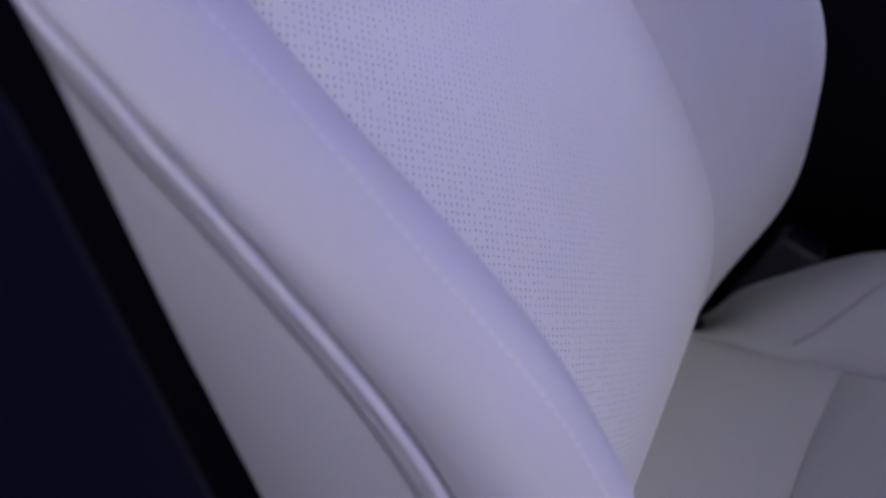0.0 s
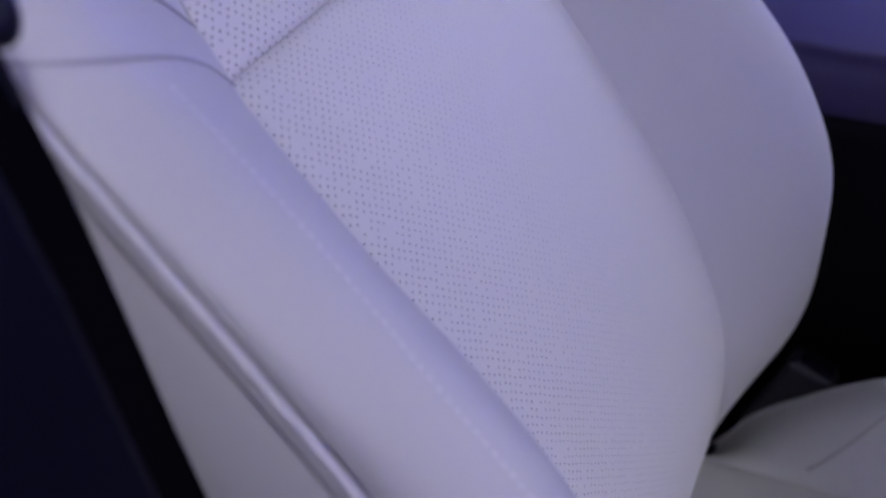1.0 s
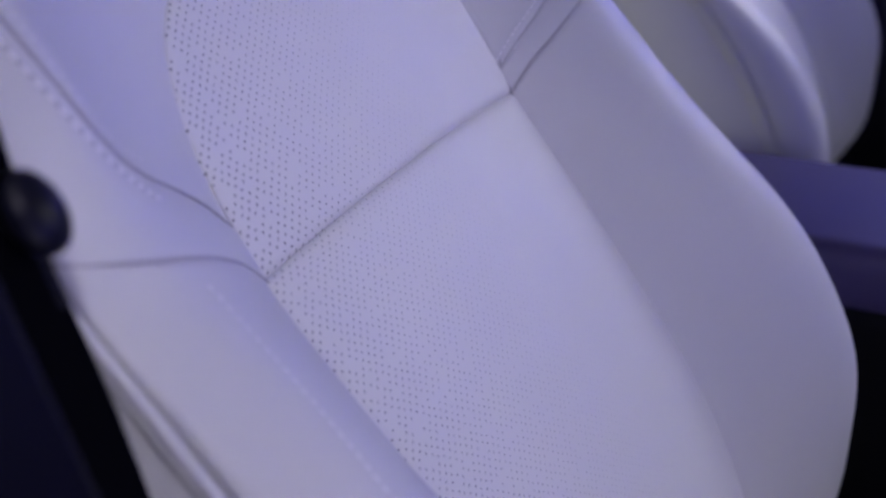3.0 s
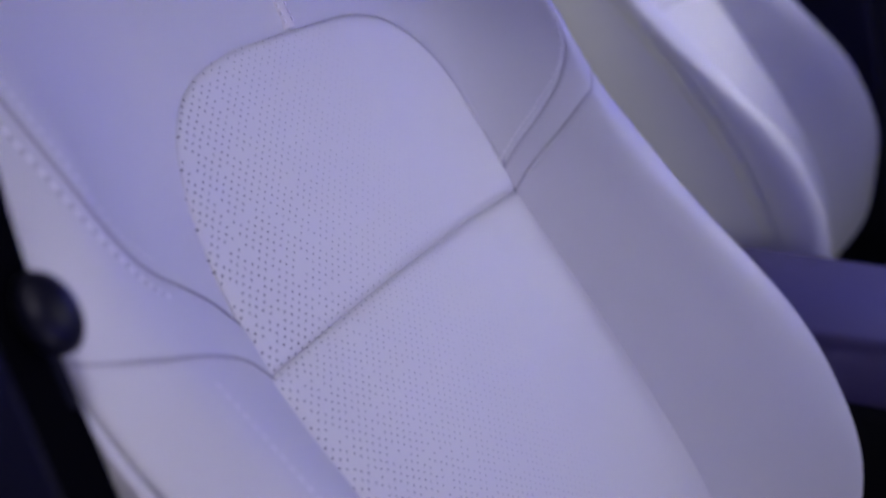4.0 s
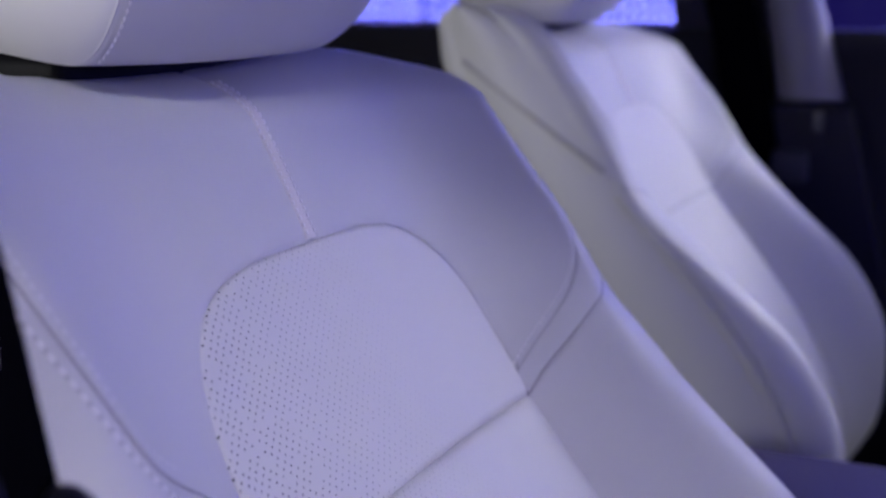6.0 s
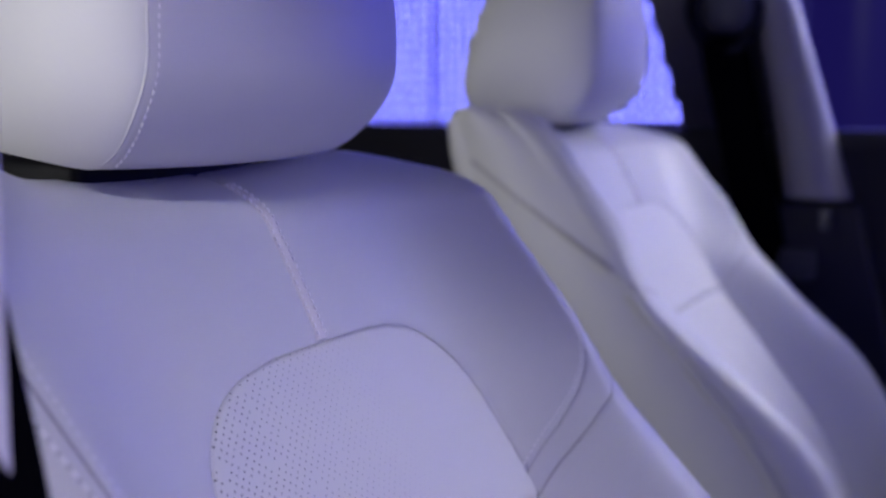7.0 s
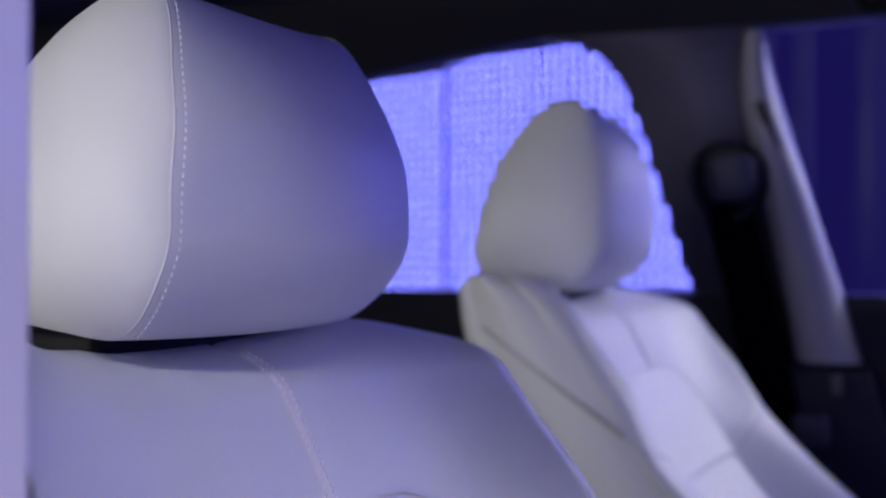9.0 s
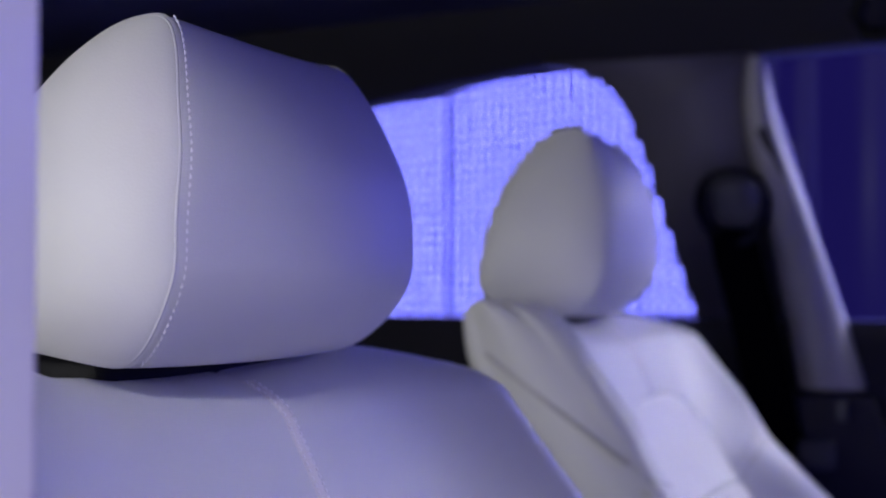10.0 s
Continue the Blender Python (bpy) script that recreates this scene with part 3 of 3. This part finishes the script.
        part("headrest_piping", tube_bm([q + Vector((0, side * 0.0043, 0)) - w * 0.0021 for q, w in zip(loop, nrm)], 0.0007, 8), LEATHER, head)
        keep = [k for k in range(n + 1) if nrm[k].x > 0.25 and nrm[k].z > -0.95]
        cut = max(range(len(keep) - 1), key=lambda k: keep[k + 1] - keep[k])
        keep = keep[cut + 1:] + keep[:cut + 1] if keep[cut + 1] - keep[cut] > 1 else keep
        loop, nrm = [loop[k] for k in keep], [nrm[k] for k in keep]
        if side < 0:
            part("headrest_thread", stitches_bm(loop, nrm, pitch=0.0036, length=0.0024, radius=0.00045), THREAD, head)
    # added black block: stands in for the headrest's shade in the gap
    part("shade_block", box_bm((0.055, 0.155, 0.030), (-0.372, -0.001, -0.027), 0.007), BLACK, head, "black block standing in for the shade under the headrest")
    ribs = []
    for k in range(121):
        f = k / 120
        ribs.append(Vector((-0.404 + 0.062 * f, -0.0905 + 0.012 * f * f, -0.0015 - 0.0110 * f)) + Vector((0, 0, -0.0007 * math.sin(k * math.pi / 2))))
    part("knit_trim", tube_bm(ribs, 0.0026, 8), LEATHER, head, "ribbed pale trim along the lower edge")
    for s in (-0.055, 0.055):
        part("headrest_post", tube_bm([(-0.380, s, 0.02), (-0.384, s, -0.03), (-0.392, s, -0.10)], 0.006, 14), CHROME, head)
        ring_pts = [(0.0, -0.0215), (0.0085, -0.0215), (0.0105, -0.0198), (0.0105, -0.0175), (0.0085, -0.0160), (0.0, -0.0155)]
        part("post_collar", grid_bm([[(-0.385 + 1.35 * r * math.cos(a), s + r * math.sin(a), z - (0.036 if s > 0 else -0.002)) for a in np.linspace(0, 2 * math.pi, 24, endpoint=False)] for r, z in ring_pts], closed=True), COLLAR, head, "pale plastic post collar")
    return seat


YM = 0.4615
near_seat = build_seat()
near_seat.location = (0, YM, Z0)
tagged(near_seat, "pale grey leather car seat with perforated insert, reclined", "car seat", "front seats")
far_seat = copy_thing(near_seat, pose(-0.068, YM + 0.75, Z0))
tagged(far_seat, "pale grey leather car seat beside the far door pillar", "car seat", "front seats")
for ob in far_seat.children:
    if ob.name.startswith("headrest"):
        ob.location, ob.scale = (0.0135, 0.0336, 0.0075), (1.10, 1.08, 1.27)
        ob.rotation_euler.z = radians(5)

# ---- the cabin ----
ground = part("ground", box_bm((400.0, 400.0, 0.1), (0, 0, -0.45)), CARPET)
tagged(ground, "dark floor of the exhibition hall", "floor", kind="structure")
floor = part("floor", box_bm((5.0, 1.75, 0.05), (-0.3, 0.84, -0.027)), CARPET)
tagged(floor, "dark carpeted cabin floor", "floor", kind="structure")
# the headliner's front lip and near edge, out of view, are set to block lamps
ceiling = part("ceiling", prism_bm([(-2.7, 0.40), (0.30, 0.40), (0.40, 0.36), (0.50, 0.27), (0.54, 0.30), (0.46, 0.42), (0.32, 0.46), (-2.7, 0.46)], 0.10, 1.62, "y"), FABRIC)
ceiling.location.z = Z0
tagged(ceiling, "dark fabric headliner", "ceiling", kind="structure")
YW = YM + 0.75 + 0.40


def lean(z):
    """How far the cabin's side leans in above the belt line."""
    return -0.22 * max(0.0, z + 0.03)


def side_wall_bm(outline, thick):
    """A wall piece in the far side's plane, drawn in (x, z), leaning with it."""
    bm = prism_bm(outline, 0, thick)
    bmesh.ops.triangulate(bm, faces=bm.faces)
    for v in bm.verts:
        v.co.y += YW + lean(v.co.z)
        v.co.z += Z0
    return bm


wall = part("wall_far_lower", side_wall_bm([(-2.4, -0.92), (1.4, -0.92), (1.4, -0.03), (-2.4, -0.03)], 0.09), FAR_TRIM)
tagged(wall, "dark lower door trim of the far side", "wall", kind="structure")
pillar = new("far_door_pillar")
part("upper_trim", side_wall_bm([(-0.40, -0.03), (-0.218, -0.03), (-0.305, 0.30), (-0.308, 0.312), (-0.595, 0.3185), (-0.562, 0.315), (-0.526, 0.302), (-0.497, 0.277), (-0.476, 0.245), (-0.452, 0.17)], 0.07), PILLAR, pillar, "dark grey pillar trim")


def on_wall(bm, proud):
    """Sets a piece drawn in (x, depth, z) onto the far side's leaning face."""
    for v in bm.verts:
        v.co.y += YW + lean(v.co.z) - proud
        v.co.z += Z0
    return bm


# rounded front edge, coloured paler where the trim turns to the light
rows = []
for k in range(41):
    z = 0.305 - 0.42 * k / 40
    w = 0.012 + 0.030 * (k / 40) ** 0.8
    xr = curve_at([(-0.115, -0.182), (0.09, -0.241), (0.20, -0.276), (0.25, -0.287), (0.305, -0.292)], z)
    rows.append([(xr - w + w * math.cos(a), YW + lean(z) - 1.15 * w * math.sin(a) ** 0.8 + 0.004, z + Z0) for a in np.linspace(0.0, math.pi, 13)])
part("front_edge", grid_bm(rows), LIT_EDGE, pillar, "rounded front edge of the pillar trim, coloured paler as lit")
part("adjuster_slot", on_wall(prism_bm([(-0.306, 0.215), (-0.292, 0.218), (-0.238, 0.050), (-0.243, 0.040), (-0.256, 0.048)], 0.0, 0.02, "y", 0.004), 0.022), FAR_TRIM, pillar, "dark belt height adjuster slot")
part("lower_trim", on_wall(prism_bm([(-0.45, -0.12), (-0.17, -0.12), (-0.10, -0.40), (-0.02, -0.90), (-0.48, -0.90)], 0.0, 0.05, "y", 0.01), 0.03), FAR_TRIM, pillar, "black lower pillar trim")
tagged(pillar, "dark grey door pillar trim, its front edge coloured as lit", "pillar", kind="structure")
far_belt = new("seat_belt")
loop = []
for k in range(25):
    a = 2 * math.pi * k / 24
    loop.append((-0.338 + 0.040 * math.cos(a) * (1.0 + 0.25 * math.sin(a)), -0.004, 0.112 + 0.046 * math.sin(a)))
part("belt_guide", on_wall(tube_bm(loop, 0.0095, 12), 0.026), GLOSS, far_belt, "black plastic belt guide loop")
bm = bmesh.new()
bmesh.ops.create_uvsphere(bm, u_segments=28, v_segments=18, radius=1.0)
for v in bm.verts:
    c = v.co
    v.co = Vector((-0.334 + 0.034 * math.copysign(abs(c.x) ** 0.7, c.x), 0.020 * c.y, 0.124 + 0.034 * math.copysign(abs(c.z) ** 0.7, c.z)))
part("guide_cover", on_wall(bm, 0.034), GUIDE, far_belt, "grey rounded cap over the belt guide bolt")
rows = []
for k in range(41):
    z = 0.090 - 0.60 * k / 40
    c = Vector((-0.338 + 0.20 * (0.085 - z), YW + lean(z) - 0.045 + 0.012 * smooth01((z - 0.04) / 0.05), z + Z0))
    wide = 0.030 + 0.0006 * math.sin(9 * z)
    rows.append([tuple(c + Vector((wide * f, 0.004 * f + 0.0008 * g, 0))) for f, g in ((-1, -1), (-0.93, -1.6), (0.93, -1.6), (1, -1), (1, 1), (-1, 1))])
part("webbing", grid_bm(rows, closed=True), WEBBING, far_belt)
part("tongue_grip", on_wall(box_bm((0.046, 0.014, 0.040), (-0.238, 0, -0.197), 0.006), 0.055), GUIDE, far_belt, "black plastic belt tongue grip")
part("tongue_plate", on_wall(box_bm((0.013, 0.003, 0.026), (-0.206, 0, -0.139), 0.001), 0.055), STEEL, far_belt, "metal belt tongue")
tagged(far_belt, "black seat belt hanging from the far door pillar", "seat belt")
rail = part("roof_rail", side_wall_bm([(-2.4, 0.23), (-0.9, 0.285), (-0.62, 0.3205), (-0.59, 0.3205), (-0.29, 0.3135), (1.4, 0.33), (1.4, 0.48), (-2.4, 0.48)], 0.07), FABRIC)
tagged(rail, "dark fabric covered roof rail", "roof rail", kind="structure")
rear = part("wall_rear", box_bm((0.08, 1.6, 1.4), (-2.4, 0.9, 0.7)), TRIM)
tagged(rear, "dark rear wall of the cabin", "wall", kind="structure")
# ---- the near door pillar and its belt ----
near_pillar = new("near_door_pillar")
near_pillar.location = (0, 0, Z0)
part("painted_jamb", prism_bm([(-0.35, 0.06), (-0.216, 0.06), (-0.210, 0.10), (-0.2085, 0.2045), (-0.2105, 0.2065), (-0.30, 0.2065), (-0.35, 0.16)], -0.086, 0.40, "z", 0.0008), PAINT, near_pillar, "pale painted upper pillar jamb")
part("lower_trim", prism_bm([(-0.46, -0.09), (-0.194, -0.09), (-0.163, -0.172), (-0.138, -0.254), (-0.06, -0.50), (0.06, -0.91), (-0.46, -0.91)], 0.09, 0.190, "y", 0.006), BLUE_LIT_BLACK, near_pillar, "black plastic lower pillar trim")
tagged(near_pillar, "pale painted door pillar with black lower trim", "pillar", kind="structure")
belt = new("seat_belt")
belt.location = (0, 0, Z0)
rows = []
for k in range(61):
    z = 0.10 - 0.62 * k / 60
    inner = Vector((curve_at([(-0.52, -0.072), (-0.315, -0.143), (-0.249, -0.165), (-0.178, -0.1855), (-0.118, -0.2068), (-0.070, -0.2178), (0.10, -0.262)], z), 0.2215, z))
    outer = inner + Vector((0.016, -0.042, 0.0))
    rows.append([tuple(inner + (outer - inner) * f + Vector((0.0007 * g, 0.0003 * g, 0))) for f, g in ((0, -1), (0, 1), (0.06, 1.3), (0.94, 1.3), (1, 1), (1, -1), (0.94, -1.3), (0.06, -1.3))])
part("webbing", grid_bm(rows, closed=True), WEBBING, belt)
bm = bmesh.new()
bmesh.ops.create_uvsphere(bm, u_segments=28, v_segments=18, radius=1.0)
for v in bm.verts:
    v.co = Vector((v.co.x * 0.0062 + v.co.z * -0.0045, v.co.y * 0.0085, v.co.z * 0.0100)) + Vector((-0.1955, 0.214, -0.1180))
part("tongue_grip", bm, GLOSS, belt, "glossy black plastic belt tongue grip")
part("tongue_plate", prism_bm([(-0.218, -0.112), (-0.206, -0.112), (-0.194, -0.146), (-0.204, -0.149)], 0.196, 0.220, "y", 0.002), BLACK, belt)
part("tongue_rivet", tube_bm([(-0.2055, 0.194, -0.121), (-0.2045, 0.1925, -0.121)], 0.0022, 14), CHROME, belt)
tagged(belt, "black seat belt with a glossy tongue hanging beside the seat", "seat belt")

# out of view, added to keep front light off the near seat
front = part("near_front_blocker", box_bm((0.47, 0.08, 1.25), (0.615, 0.10, 0.625)), TRIM)
tagged(front, "unseen dark panel blocking light at the cabin's near front", "wall", kind="structure")
# not in view; added to hold low front light off cushion and lower seat
dash = part("dash_blocker", prism_bm([(0.66, 0.0), (0.60, 0.55), (0.62, 0.74), (0.70, 0.78), (1.10, 0.80), (1.15, 0.0)], 0.15, 1.60, "y", 0.02), TRIM)
tagged(dash, "unseen dark dashboard block across the cabin front, shading the lower seat", "dashboard", kind="structure")
console = new("centre_console")
console.location = (0, 0, Z0)
part("console_body", box_bm((1.1, 0.17, 0.55), (0.1, YM + 0.378, -0.64), 0.02), BLACK, console)
part("armrest", box_bm((0.43, 0.165, 0.05), (-0.010, YM + 0.378, -0.356), 0.016), ARMREST, console, "dark padded armrest lid")
tagged(console, "dark centre console with a padded armrest", "console")

buckle = new("belt_buckle")
buckle.location = (-0.048, YM + 0.262, Z0 - 0.612)
buckle.rotation_euler = (0, radians(24), 0)
part("stalk", box_bm((0.020, 0.008, 0.26), (0, 0, -0.13), 0.003), BLACK, buckle)
part("buckle_body", box_bm((0.036, 0.024, 0.078), (0, 0, 0.035), 0.006, 4), GUIDE, buckle, "dark grey plastic buckle housing")
part("release_button", box_bm((0.026, 0.016, 0.006), (0, 0, 0.0745), 0.002), GLOSS, buckle)
tagged(buckle, "dark plastic belt buckle between seat and console", "belt buckle")

# the screen beyond the far windows
m, n, l, b = principled("lit_screen", (0.01, 0.01, 0.02), 0.5)
co = n.new("ShaderNodeTexCoord")
sep = n.new("ShaderNodeSeparateXYZ")
l.new(co.outputs["Object"], sep.inputs[0])


def mathnode(kind, a, c=None):
    k = n.new("ShaderNodeMath")
    k.operation = kind
    for slot, v in ((0, a), (1, c)):
        if v is None:
            continue
        if isinstance(v, (int, float)):
            k.inputs[slot].default_value = v
        else:
            l.new(v, k.inputs[slot])
    return k.outputs[0]


PITCH = 0.032
fu = mathnode("SUBTRACT", mathnode("FRACT", mathnode("DIVIDE", mathnode("SUBTRACT", sep.outputs[0], 0.007), PITCH)), 0.5)
fv = mathnode("SUBTRACT", mathnode("FRACT", mathnode("DIVIDE", sep.outputs[2], PITCH)), 0.5)
dd = mathnode("SQRT", mathnode("ADD", mathnode("MULTIPLY", fu, fu), mathnode("MULTIPLY", fv, fv)))
lit = mathnode("LESS_THAN", dd, 0.22)
b.inputs["Emission Color"].default_value = (0.175, 0.185, 1.0, 1)
l.new(mathnode("MULTIPLY", lit, 10.5), b.inputs["Emission Strength"])
SCREEN = m
corner = Vector((-1.66, 3.46, 0))
DIM = principled("dim_screen", (0.01, 0.01, 0.03), 0.4)[0]
DIM.node_tree.nodes["Principled BSDF"].inputs["Emission Color"].default_value = (0.10, 0.065, 1.0, 1)
DIM.node_tree.nodes["Principled BSDF"].inputs["Emission Strength"].default_value = 0.07
for start, turn, length, mat, label in ((0.019, -14, 0.981, SCREEN, "blue glowing wall of small round lights"), (1.0, -14, 0.10, DIM, "dim blue panel of the light wall"), (1.108, -14, 0.10, DIM, "dim blue panel of the light wall"),
                                        (1.216, -14, 0.22, DIM, "dim blue panel of the light wall"), (1.45, -14, 3.0, SCREEN, "blue glowing wall of small round lights"), (0.019, 166, 5.0, SCREEN, "blue glowing wall of small round lights")):
    ob = part("screen_wall", box_bm((length, 0.004, 5.0), (start + length / 2, 0, 0)), mat)
    ob.matrix_world = Matrix.Translation(corner + Vector((0, 0, 1.5))) @ pose(0, 0, 0, 0, 0, turn)
    tagged(ob, label, "screen", kind="structure")
handle = part("grab_handle", tube_bm([(-0.150, YW - 0.16, Z0 + 0.40), (-0.160, YW - 0.165, Z0 + 0.36), (-0.172, YW - 0.165, Z0 + 0.325), (-0.160, YW - 0.165, Z0 + 0.305), (-0.10, YW - 0.165, Z0 + 0.30), (0.06, YW - 0.165, Z0 + 0.30), (0.09, YW - 0.165, Z0 + 0.34), (0.09, YW - 0.16, Z0 + 0.40)], 0.010, 12), BLACK)
tagged(handle, "black grab handle hanging from the headliner", "handle")
